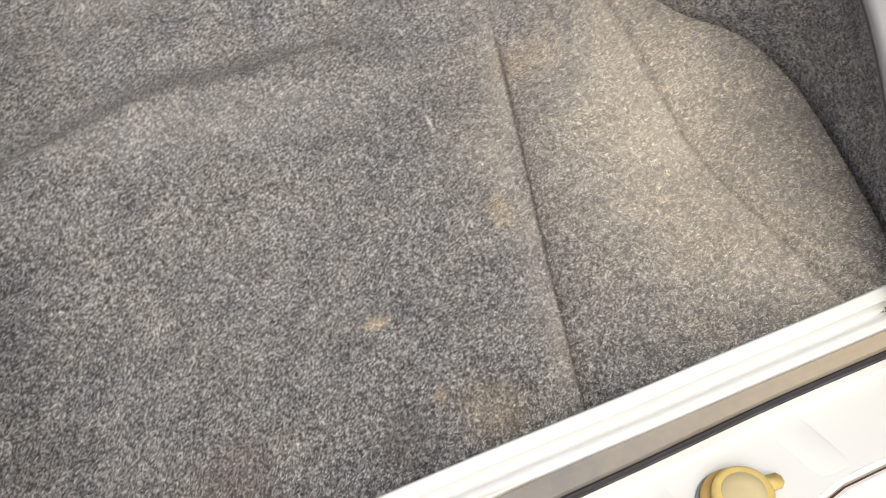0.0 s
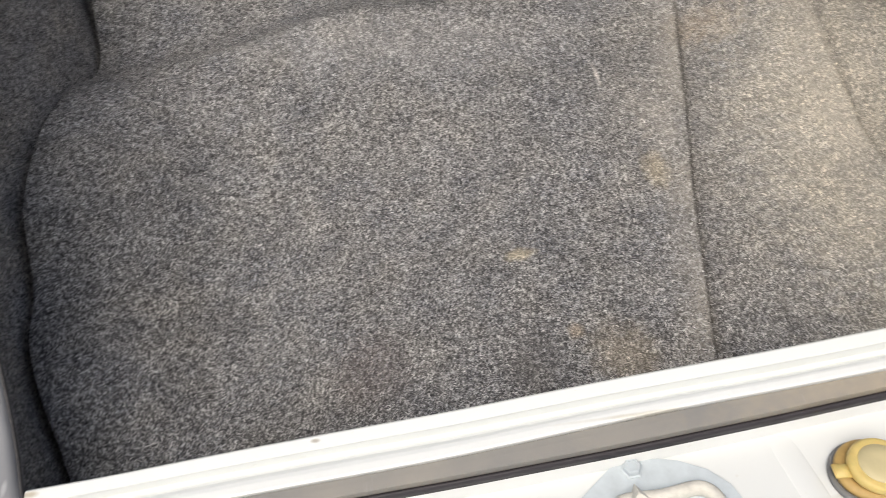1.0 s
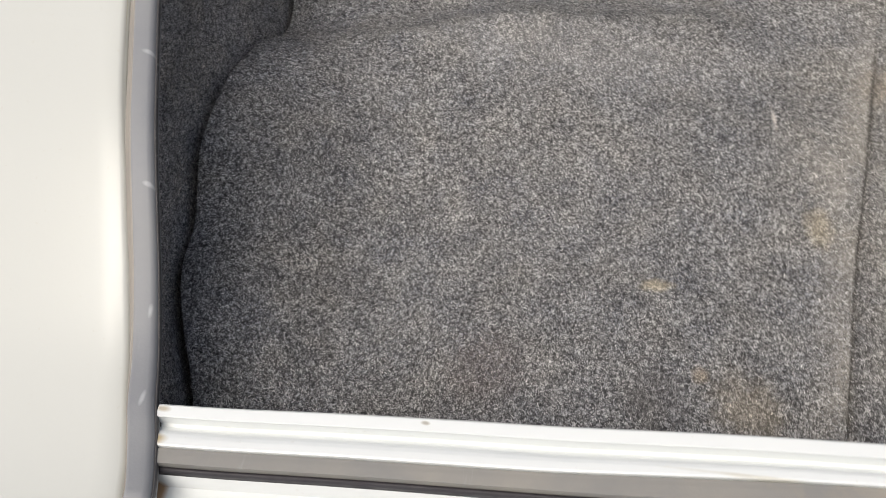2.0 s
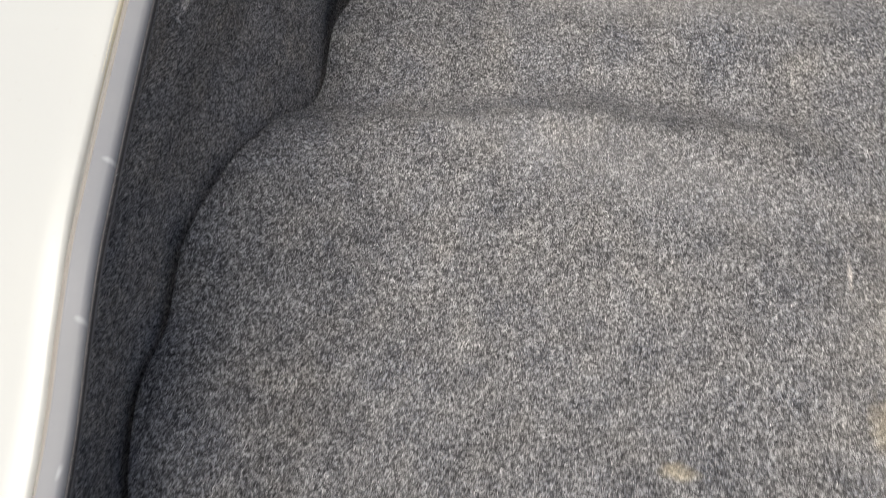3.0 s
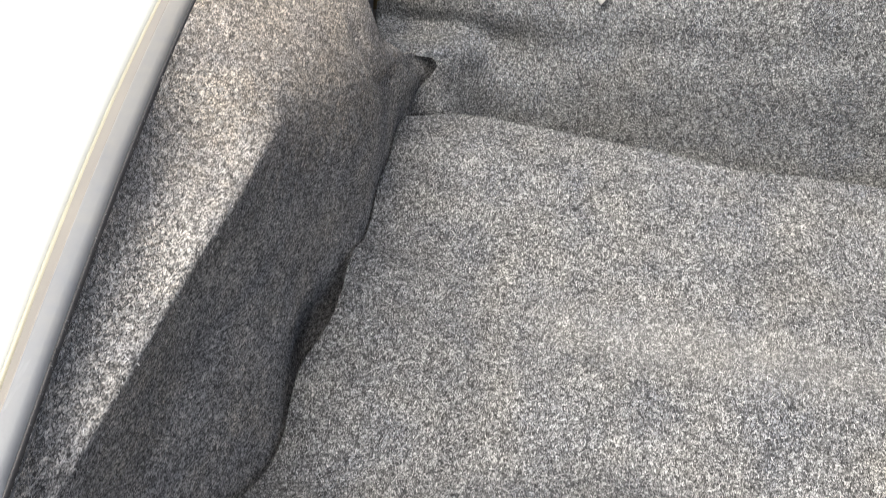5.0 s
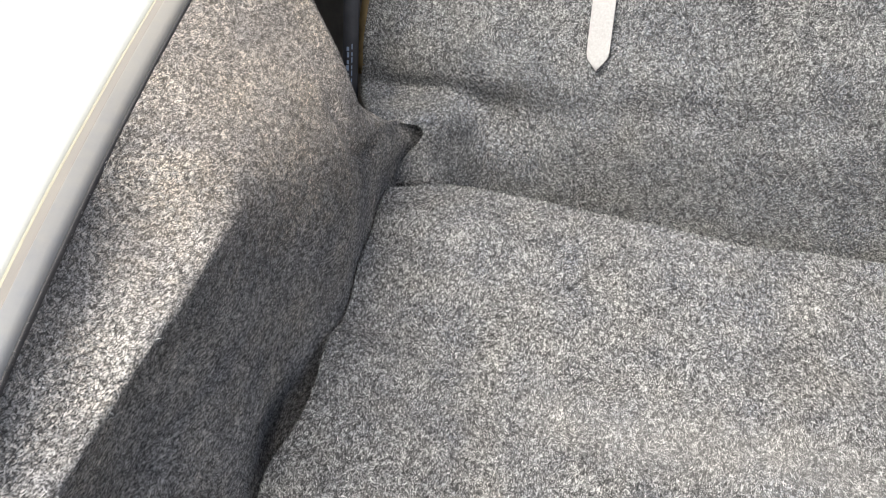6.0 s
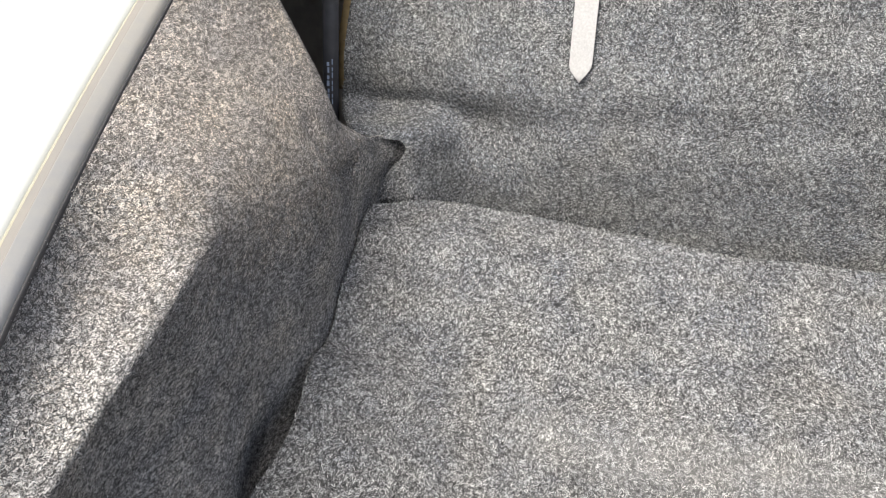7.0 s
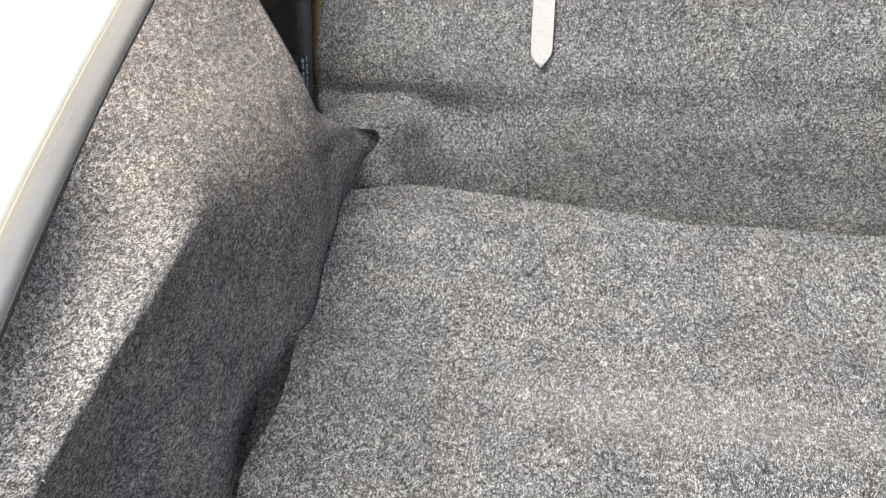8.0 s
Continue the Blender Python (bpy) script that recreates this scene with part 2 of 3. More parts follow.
amber_plastic = plain_material("amber_plastic", (0.55, 0.37, 0.13), 0.5, 0.0, 50.0, 0.3)
cap_top_plastic = plain_material("dusty_yellow_plastic", (0.60, 0.52, 0.30), 0.6, 0.0, 40.0, 0.2)
grey_plastic = plain_material("grey_plastic", (0.20, 0.20, 0.20), 0.6)
black_paint = plain_material("black_strut_paint", (0.075, 0.075, 0.085), 0.35, 0.0, 60.0, 0.3)
blue_print = plain_material("pale_blue_print", (0.34, 0.41, 0.55), 0.5)
tan_board = plain_material("tan_hardboard", (0.46, 0.33, 0.16), 0.8, 0.0, 70.0, 0.35)
inner_metal = plain_material("dark_inner_metal", (0.42, 0.38, 0.35), 0.75, 0.0, 25.0, 0.4)
strap_web = plain_material("pale_grey_webbing", (0.62, 0.60, 0.585), 0.8, 0.0, 400.0, 0.2, 0.3)
asphalt = plain_material("asphalt", (0.06, 0.06, 0.06), 0.9, 0.0, 30.0, 0.4)
rust = plain_material("rust_brown", (0.16, 0.08, 0.035), 0.9, 0.0, 150.0, 0.5, 0.3)


# ---- mesh helpers ----
def part(name, bm, material, parent=None, label="", smooth=True, drawn=True, drop=None):
    """One mesh object from a bmesh, under its thing if one is given; drawn: in the plan's levels; drop: at the rear, so
    much farther along the sight lines.
    """
    if drawn:
        for v in bm.verts:
            v.co = level(v.co) if drop is None else rear_level(v.co, drop)
    bmesh.ops.recalc_face_normals(bm, faces=bm.faces)
    mesh = bpy.data.meshes.new(name)
    bm.to_mesh(mesh)
    bm.free()
    mesh.materials.append(material)
    for p in mesh.polygons:
        p.use_smooth = smooth
    ob = new(name, mesh)
    ob.parent = parent
    return tagged(ob, label)


def thing(name, label, category, place=(0, 0, 0), group="", kind=""):
    ob = new(name)
    ob.location = place
    return tagged(ob, label, category, group, kind)


def sheet(points, thickness, away):
    """A closed sheet from a grid of points (rows of Vectors); away: the way from its face to its back."""
    bm = bmesh.new()
    nu, nv = len(points), len(points[0])
    shift = Vector(away).normalized() * thickness
    top = [[bm.verts.new(p) for p in row] for row in points]
    low = [[bm.verts.new(Vector(p) + shift) for p in row] for row in points]
    for i in range(nu - 1):
        for j in range(nv - 1):
            bm.faces.new((top[i][j], top[i + 1][j], top[i + 1][j + 1], top[i][j + 1]))
            bm.faces.new((low[i][j], low[i][j + 1], low[i + 1][j + 1], low[i + 1][j]))
    for i in range(nu - 1):
        for j in (0, nv - 1):
            bm.faces.new((top[i][j], low[i][j], low[i + 1][j], top[i + 1][j]))
    for j in range(nv - 1):
        for i in (0, nu - 1):
            bm.faces.new((top[i][j], top[i][j + 1], low[i][j + 1], low[i][j]))
    return bm


def sweep(path, profile, closed=True, out=None):
    """A profile of (outward, up) pairs carried along a path; out: the outward way at each point."""
    bm = bmesh.new()
    rings = []
    for i, p in enumerate(path):
        a, b = path[max(0, i - 1)], path[min(len(path) - 1, i + 1)]
        t = (b - a).normalized()
        o = (out - t * out.dot(t)).normalized()
        u = t.cross(o)
        if u.z < 0:
            u = -u
        rings.append([bm.verts.new(p + o * x + u * y) for x, y in (profile(p) if callable(profile) else profile)])
    n = len(rings[0])
    for a, b in zip(rings, rings[1:]):
        for k in range(n if closed else n - 1):
            bm.faces.new((a[k], a[(k + 1) % n], b[(k + 1) % n], b[k]))
    if closed:
        bm.faces.new(rings[0])
        bm.faces.new(rings[-1])
    return bm


def block(x0, x1, y0, y1, z0, z1, bevel=0.0):
    bm = bmesh.new()
    bmesh.ops.create_cube(bm, size=1.0, matrix=Matrix.LocRotScale(
        ((x0 + x1) / 2, (y0 + y1) / 2, (z0 + z1) / 2), None, (x1 - x0, y1 - y0, z1 - z0)))
    if bevel:
        bmesh.ops.bevel(bm, geom=list(bm.edges), offset=bevel, segments=2, affect="EDGES")
    return bm


def turned(profile, steps=40, m=None):
    """A solid of revolution about z from (radius, height) pairs."""
    bm = bmesh.new()
    rings = []
    for r, z in profile:
        rings.append([bm.verts.new((r * math.cos(2 * math.pi * k / steps), r * math.sin(2 * math.pi * k / steps), z)) for k in range(steps)])
    for a, b in zip(rings, rings[1:]):
        for k in range(steps):
            bm.faces.new((a[k], a[(k + 1) % steps], b[(k + 1) % steps], b[k]))
    bm.faces.new(rings[0])
    bm.faces.new(rings[-1])
    if m:
        bmesh.ops.transform(bm, matrix=m, verts=bm.verts)
    return bm


def plate(outline, z0, z1, bevel=0.0):
    """A flat plate from an outline of (x, y), between two heights."""
    bm = bmesh.new()
    face = bm.faces.new([bm.verts.new((x, y, z0)) for x, y in outline])
    made = bmesh.ops.extrude_face_region(bm, geom=[face])
    bmesh.ops.translate(bm, vec=(0, 0, z1 - z0), verts=[v for v in made["geom"] if isinstance(v, bmesh.types.BMVert)])
    if bevel:
        bmesh.ops.bevel(bm, geom=[e for e in bm.edges if all(v.co.z > (z0 + z1) / 2 for v in e.verts)], offset=bevel, segments=2, affect="EDGES")
    return bm


def sliced(bm, x0, x1, steps):
    """Cuts across a long plate, so that it can follow the sill as rear_level bends it."""
    for x in np.linspace(x0, x1, steps):
        bmesh.ops.bisect_plane(bm, geom=[*bm.verts, *bm.edges, *bm.faces], plane_co=(x, 0, 0), plane_no=(1, 0, 0))
    return bm


def hump(c, w, v):
    return math.exp(-((v - c) / w) ** 2)


def curve_at(knots, v):
    """A smooth curve through (v, value) knots."""
    if v <= knots[0][0]:
        return knots[0][1]
    for i in range(len(knots) - 1):
        (x0, y0), (x1, y1) = knots[i], knots[i + 1]
        if v <= x1:
            def slope(k):
                if 0 < k < len(knots) - 1:
                    return (knots[k + 1][1] - knots[k - 1][1]) / (knots[k + 1][0] - knots[k - 1][0])
                return 0.0 if k == 0 else (knots[-1][1] - knots[-2][1]) / (knots[-1][0] - knots[-2][0])
            h = x1 - x0
            t = (v - x0) / h
            return ((2 * t ** 3 - 3 * t ** 2 + 1) * y0 + (t ** 3 - 2 * t ** 2 + t) * h * slope(i)
                    + (-2 * t ** 3 + 3 * t ** 2) * y1 + (t ** 3 - t ** 2) * h * slope(i + 1))
    return knots[-1][1]


def lump(x, y, z, scale, size):
    return noise.noise(Vector((x, y, z)) * scale) * size


# ---- the plan ----
MID = 0.046                      # middle of the opening
WALL = 0.50                      # from the middle to the side carpets
FLOOR_Y = [(0.0, 0.0), (0.40, -0.006), (0.50, 0.014), (0.57, 0.052), (0.63, 0.093), (0.655, 0.110), (0.67, 0.1135), (0.69, 0.110), (0.72, 0.106), (0.75, 0.105), (0.78, 0.117),
           (0.805, 0.136), (0.85, 0.158), (0.90, 0.163), (0.95, 0.176), (1.02, 0.207), (1.10, 0.245), (1.16, 0.27)]
RAMP_Y = [(0.0, 0.0), (0.40, -0.006), (0.52, 0.004), (0.62, 0.025), (0.72, 0.062), (0.80, 0.112), (0.85, 0.148), (0.90, 0.163), (0.95, 0.176), (1.02, 0.207), (1.10, 0.245), (1.16, 0.27)]
EDGE_Y = [(0.0, -0.01), (0.05, 0.005), (0.09, 0.028), (0.145, 0.058), (0.20, 0.073), (0.28, 0.084), (0.36, 0.117), (0.45, 0.139), (0.55, 0.136), (0.62, 0.115),
          (0.67, 0.124), (0.72, 0.168), (0.77, 0.206), (0.83, 0.228), (0.90, 0.240), (0.98, 0.292), (1.04, 0.328), (1.16, 0.35)]
RIM_X = [(-0.08, -0.322), (-0.03, -0.3335), (0.0, -0.343), (0.05, -0.3560), (0.1, -0.3665), (0.15, -0.3775), (0.2, -0.3905), (0.3, -0.4145), (0.4, -0.4315), (0.5, -0.449), (0.6, -0.470), (0.7, -0.494), (0.8, -0.510), (0.9, -0.520), (1.2, -0.53)]
RIM_Z = [(-0.08, 0.150), (-0.03, 0.155), (0.0, 0.162), (0.05, 0.167), (0.1, 0.179), (0.15, 0.200), (0.2, 0.225), (0.3, 0.282), (0.4, 0.350), (0.5, 0.4155), (0.6, 0.472), (0.7, 0.520), (0.8, 0.572), (0.9, 0.625), (1.2, 0.77)]


def rim(y, side=-1):
    x = curve_at(RIM_X, y)
    if side < 0:
        return Vector((x, y, curve_at(RIM_Z, y)))
    return Vector((2 * MID - x - 0.015, y, curve_at(RIM_Z, y) - 0.09 * smooth(0.18, -0.02, y)))


RIGHT_EDGE = [(0.0, 0.400), (0.118, 0.437), (0.192, 0.463), (0.305, 0.496), (0.374, 0.502), (0.443, 0.487), (0.52, 0.455), (0.62, 0.445), (0.8, 0.49), (1.0, 0.52), (1.2, 0.53)]


def mat_height(x, y):
    d = abs(x - MID)
    later = 0.055 * smooth(0.14, 0.36, d) if x < MID else 0.0
    z0, ze = curve_at(FLOOR_Y, y + (later - 0.028 * smooth(-0.06, 0.06, x)) * smooth(0.9, 0.75, y)), curve_at(EDGE_Y, y)
    z0 -= 0.028 * smooth(-0.16, 0.08, x) * smooth(0.52, 0.62, y) * smooth(0.84, 0.74, y)
    z0 += (curve_at(RAMP_Y, y) - z0) * smooth(0.07, 0.24, x)
    s = 0.62 * smooth(0.30, 0.44, d) + 0.38 * smooth(0.40, 0.497, d)
    if x <= MID:
        s += (min(1.0, max(0.0, (0.12 - x) / 0.575)) - s) * smooth(0.84, 1.0, y)
    z = z0 + (ze - z0) * s
    if x > MID:
        z = z0 + 0.058 * smooth(0.62, 1.0, d / curve_at(RIGHT_EDGE, y)) + (ze - z0) * 0.129 * max(0.0, 1 - (x - MID) / 0.148) ** 2 * smooth(0.84, 1.0, y)
    # folds across the slope
    z += (0.004 * hump(0.955, 0.022, y) - 0.005 * hump(0.998, 0.020, y)) * smooth(0.45, 0.2, x)
    across = y - 0.115 * (x + 0.45)
    z += (0.0085 * hump(0.866, 0.026, across) - 0.004 * hump(0.925, 0.03, across)) * smooth(0.35, -0.2, x)
    # a hump beside the hollow in the side lining
    z += 0.018 * hump(0.715, 0.030, y) * hump(-0.42, 0.07, x)
    # old creases
    for base, lean, deep in ((0.157, 0.245, 0.0045), (0.41, 0.055, 0.003)):
        c = x - (base + lean * y)
        deep *= smooth(0.7, 0.58, y)
        z += deep * (smooth(-0.03, 0.0, c) * (1.0 if c < 0 else 0.0)) - deep * 0.9 * hump(0.002, 0.0035, c)
    z += lump(x, y, 0, 6.0, 0.004) + lump(x, y, 3, 18.0, 0.0018) + lump(x, y, 7, 60.0, 0.0006)
    return z


CREASE_Z = [(0.0, 0.12), (0.3, 0.243), (0.42, 0.314), (0.48, 0.352), (0.576, 0.397), (0.67, 0.431), (0.735, 0.443), (0.82, 0.436), (0.95, 0.425), (1.2, 0.41)]


def side_depth(y, z):
    """How far the side carpet stands from the middle."""
    zc, zr = curve_at(CREASE_Z, y), curve_at(RIM_Z, y)
    ridge = smooth(0.25, 0.50, y)
    rim_d = MID - curve_at(RIM_X, y) + 0.0025
    d0 = WALL + 0.004 + 0.006 * smooth(0.86, 1.0, y) + 0.009 * hump(0.42, 0.16, y)
    dome = smooth(0.61, 0.76, y)
    bulge = dome * smooth(1.08, 0.90, y)
    dc = d0 - (0.043 - 0.024 * dome + 0.011 * bulge) * ridge - 0.002 * hump(0.42, 0.1, y)
    if z < zc:
        low = 0.13 + 0.07 * bulge
        t = max(0.0, 1.0 - (zc - z) / low)
        d = d0 + (dc - d0) * ((1 - bulge) * t ** 1.25 + bulge * smooth(0, 1, t))
    else:
        t = min(1.0, (z - zc) / max(0.02, zr - zc))
        shelf = 1 - (1 - t) ** (2.0 + 1.3 * ridge)
        d = dc + (rim_d - dc) * ((1 - dome) * shelf + dome * ((1 - bulge) * t ** 1.35 + bulge * t ** 1.8 * (1.7 - 0.7 * t)))
    # old folds across the upper part
    d += ridge * 0.005 * math.sin((z - 0.9 * y) * 38 + 1.5) * (1 - dome) * smooth(zc, zc + 0.06, z) * smooth(zr, zr - 0.06, z)
    # towards the corner by the strut it rolls outward
    d += 0.004 * smooth(0.98, 1.16, y) + 0.005 * hump(1.15, 0.04, y) * hump(0.31, 0.05, z) + 0.012 * smooth(1.0, 1.1, y) * smooth(0.36, 0.40, z) - 0.043 * smooth(0.24, 0.06, y) * smooth(zr - 0.008, zr - 0.07, z) + 0.05 * smooth(0.97, 1.045, y) * smooth(0.42, 0.47, z)
    d += 0.024 * hump(0.79, 0.06, y) * hump(0.155, 0.055, z) - 0.003 * smooth(0.84, 0.92, y)
    d -= 0.012 * hump(1.06, 0.03, y) * hump(0.39, 0.03, z)
    # it curls round behind the cut corner
    d -= 0.042 * smooth(1.115, 1.20, y) * smooth(0.22, 0.28, z)
    # a curved dent beside the strut
    d += 0.008 * hump(0.081, 0.011, math.hypot(y - 1.0, z - 0.48)) * smooth(1.03, 1.0, y) * smooth(0.50, 0.47, z)
    d += 0.010 * hump(1.085, 0.02, y) * hump(0.42, 0.02, z)
    d += (lump(y, z, 1, 7.0, 0.005) + lump(y, z, 5, 25.0, 0.0015)) * smooth(zr, zr - 0.05, z)
    return d


# ---- car body ----
car = thing("car_body", "white painted car body with open boot and faint grime in its paint", "car")
LIP = [(0.004, 0.05), (0.002, 0.1555), (0.0, 0.1596), (-0.0015, 0.1606), (-0.0098, 0.1597), (-0.0103, 0.1590), (-0.0094, 0.1560), (-0.0096, 0.1490), (-0.0114, 0.1472), (-0.0138, 0.1490),
       (-0.0163, 0.1517), (-0.0190, 0.1540), (-0.0218, 0.1556), (-0.0250, 0.1563), (-0.0303, 0.1563), (-0.0315, 0.1556), (-0.032, 0.140), (-0.032, 0.05)]


def along_x(profile, x0, x1, steps, wobble=0.0, taper=None):
    bm = bmesh.new()
    rings = []
    for x in np.linspace(x0, x1, steps):
        rings.append([bm.verts.new((x, y + (taper(x, y) if taper else 0.0) + lump(x, y, 0, 9.0, wobble), z + lump(x, z, 4, 12.0, wobble * 0.6))) for y, z in profile])
    n = len(profile)
    for a, b in zip(rings, rings[1:]):
        for k in range(n):
            bm.faces.new((a[k], a[(k + 1) % n], b[(k + 1) % n], b[k]))
    bm.faces.new(rings[0])
    bm.faces.new(rings[-1])
    return bm


def sill_taper(x, y):
    """The sill narrows and the seal widens towards one end."""
    return 0.0045 * smooth(-0.12, 0.16, x) * min(1.0, max(0.0, (-y - 0.0145) / 0.015)) * (1.0 if y > -0.038 else 0.0) + (0.0 if y > -0.038 else 0.006 * smooth(0.02, 0.27, x))


part("boot_sill", along_x(LIP, -0.3435, 2 * MID + 0.3435, 70, 0.0008, sill_taper), white_paint, car, "stepped white sill with chipped edges", False, drop=0.0)
part("sill_web", along_x([(-0.033, 0.100), (-0.033, 0.1405), (-0.0445, 0.1425), (-0.0472, 0.1415), (-0.0490, 0.112), (-0.0485, 0.100)], -0.337, 2 * MID + 0.337, 60, 0.0006, sill_taper), deck_paint, car, "white web under the seal", drop=0.0)
deck_edge = [(-0.336, -0.150), (0.10, -0.150), (0.19, -0.140), (0.213, -0.118), (0.226, -0.108), (0.245, -0.1035), (0.30, -0.102), (2 * MID + 0.33, -0.102)]
part("rear_deck", sliced(plate([(-0.336, -0.0315), *deck_edge, (2 * MID + 0.33, -0.0315)], 0.10, 0.1465, 0.003), -0.32, 0.40, 40), deck_paint, car, "white deck with faint stains", False, drop=DECK)
part("seam", sliced(plate([(-0.32, -0.14), *[(x, y + 0.006) for x, y in deck_edge[1:-1]], (0.41, -0.095), (0.41, -0.112), (0.25, -0.113), (0.2, -0.155), (-0.32, -0.158)], 0.10, 0.1395), -0.31, 0.40, 36), rust, car, "rusty brown seam", drop=DECK)
skirt = [(x, y - 0.0018) for x, y in deck_edge]
part("rear_lip", sliced(plate([*skirt, (0.42, -0.118), (0.25, -0.120), (0.225, -0.19), (-0.32, -0.19)], 0.08, 0.1435, 0.002), -0.31, 0.40, 36), white_paint, car, smooth=False, drop=DECK)
part("rear_skirt", along_x([(-0.19, 0.138), (-0.205, 0.12), (-0.225, 0.06), (-0.24, -0.36), (-0.18, -0.36), (-0.19, 0.09)], -0.75, 0.226, 30), white_paint, car, drop=DECK)
part("bumper", along_x([(-0.121, 0.1375), (-0.30, 0.132), (-0.315, 0.12), (-0.315, -0.36), (-0.235, -0.36), (-0.125, 0.10)], 0.2265, 0.9, 20), grey_plastic, car, "grey bumper top", drop=DECK)


def pillow(x0, x1, y0, y1, h):
    """A soft raised stamping in the sheet metal."""
    rows = []
    for i in range(21):
        u = i / 20
        rows.append([Vector((x0 + (x1 - x0) * u + 0.012 * (1 - v), y0 + (y1 - y0) * v, 0.1462 + h * (math.sin(math.pi * u) * math.sin(math.pi * v)) ** 0.6)) for v in np.linspace(0, 1, 21)])
    return sheet(rows, 0.0005, (0, 0, -1))


part("stamping", pillow(0.133, 0.150, -0.135, -0.052, 0.0014), deck_paint, car, drop=DECK)
part("stamping", pillow(0.222, 0.246, -0.098, -0.048, 0.0016), deck_paint, car, drop=DECK)
part("floor_pan", block(-0.62, 0.78, -0.03, 1.45, -0.10, -0.03), inner_metal, car)
part("bulkhead", block(-0.75, 0.84, 1.36, 1.40, -0.25, 1.0), inner_metal, car)


# ---- weather seals ----
def narrow(y):
    """The seal slims down towards the sill."""
    return 0.66 + 0.22 * min(1.0, max(0.0, (y + 0.08) / 0.2)) + 0.12 * smooth(0.3, 0.6, y)


def quarter_panel(side):
    rows = []
    for y in np.linspace(-0.16, 1.5, 60):
        p = rim(y, side)
        row = []
        for u, v in ((0.0362, -0.006), (0.0367, 0.0045), (0.041, 0.0080), (0.06, 0.0095), (0.10, 0.010), (0.16, 0.009), (0.24, 0.002), (0.33, -0.012), (0.42, -0.06), (0.48, -0.13), (0.52, -0.25), (0.54, None)):
            row.append(Vector((p.x + side * (u - 0.036 + 0.0315 * narrow(y) + 0.0045 * smooth(0.14, 0.24, y)), y, -0.36 if v is None else p.z + v)))
        rows.append(row)
    return sheet(rows, 0.003, (-side * 0.5, 0, -1))


part("quarter_panel", quarter_panel(-1), panel_paint, car)
part("quarter_panel", quarter_panel(1), panel_paint, car)


def rim_flange(side):
    path = [rim(y, side) for y in np.linspace(0.15, 1.4, 60)]
    return sweep(path, lambda p: [(0.018, -0.010), (0.0300, -0.006), (0.0318, 0.0025), (0.0335, 0.0048), (0.0355, 0.0042), (0.0358, -0.010), (0.018, -0.012)], True, Vector((side, 0, 0)))


part("rim_flange", rim_flange(-1), cream_paint, car, "yellowed cream flange")
part("rim_flange", rim_flange(1), cream_paint, car, "yellowed cream flange")


def side_seal(side):
    ob = thing("boot_seal", "blue-grey rubber weather seal along the edge of the boot opening", "weather seal", group="side seals")
    path = [rim(y, side) + Vector((0, 0, lump(y, side, 0, 5.0, 0.0015))) for y in np.linspace(-0.075, 1.4, 150)]

    def crown(p):
        return min(0.0185 - 0.0025 * smooth(0.3, 0.5, p.y), 0.0285 * narrow(p.y) - 0.002)

    def face(p):
        c = crown(p)
        return [(0.003, -0.006), (0.0028, 0.001), (0.0032, 0.0045), (0.0046, 0.0072), (0.0068, 0.0087), (0.6 * c, 0.0101), (0.76 * c, 0.0112), (c - 0.0022, 0.0119), (c - 0.0012, 0.0123), (c - 0.0004, 0.0121), (c, 0.0115), (c, -0.006)]

    def flank(p):
        c = crown(p) + 0.0001
        return [(c, -0.006), (c, 0.0112), (c + 0.001, 0.0115), (0.0285 * narrow(p.y), 0.0080), (0.0300 * narrow(p.y), 0.004), (0.0300 * narrow(p.y), -0.006)]

    part("bulb", sweep(path, face, True, Vector((side, 0, 0))), side_rubber, ob)
    part("outer_flank", sweep(path, flank, True, Vector((side, 0, 0))), flank_rubber, ob, "brownish dusty outer flank", False)
    # thin dark strip added for the shaded edge between seal and lining
    part("lip", sweep(path, [(0.0018, -0.002), (0.0018, 0.0012), (0.0026, 0.0022), (0.0026, -0.002)], True, Vector((side, 0, 0))), gap_strip, ob, "dark strip for the shaded edge beside the lining")
    return ob


side_seal(-1)
side_seal(1)
seal = thing("rear_seal", "grey-brown dusty rubber weather seal behind the boot sill", "weather seal")
part("bulb", along_x([(-0.0322, 0.143), (-0.0322, 0.1536), (-0.0326, 0.1540), (-0.0375, 0.1541), (-0.0440, 0.1537), (-0.0436, 0.1460)], -0.337, 2 * MID + 0.337, 90, 0.0006, sill_taper), rear_rubber, seal, smooth=False, drop=0.0)
# dark strip added where the gap behind the seal lies in shadow
part("lip", along_x([(-0.0441, 0.142), (-0.0441, 0.1482), (-0.0464, 0.1476), (-0.0468, 0.142)], -0.337, 2 * MID + 0.337, 90, 0.0008, sill_taper), seal_shade_line, seal, "dark strip for the shadow line behind the seal", drop=0.0)

# ---- carpets ----
MAT_FRONT = [(-0.46, 1.058), (-0.39, 1.088), (-0.30, 1.100), (-0.06, 1.112), (0.09, 1.130), (0.56, 1.14)]


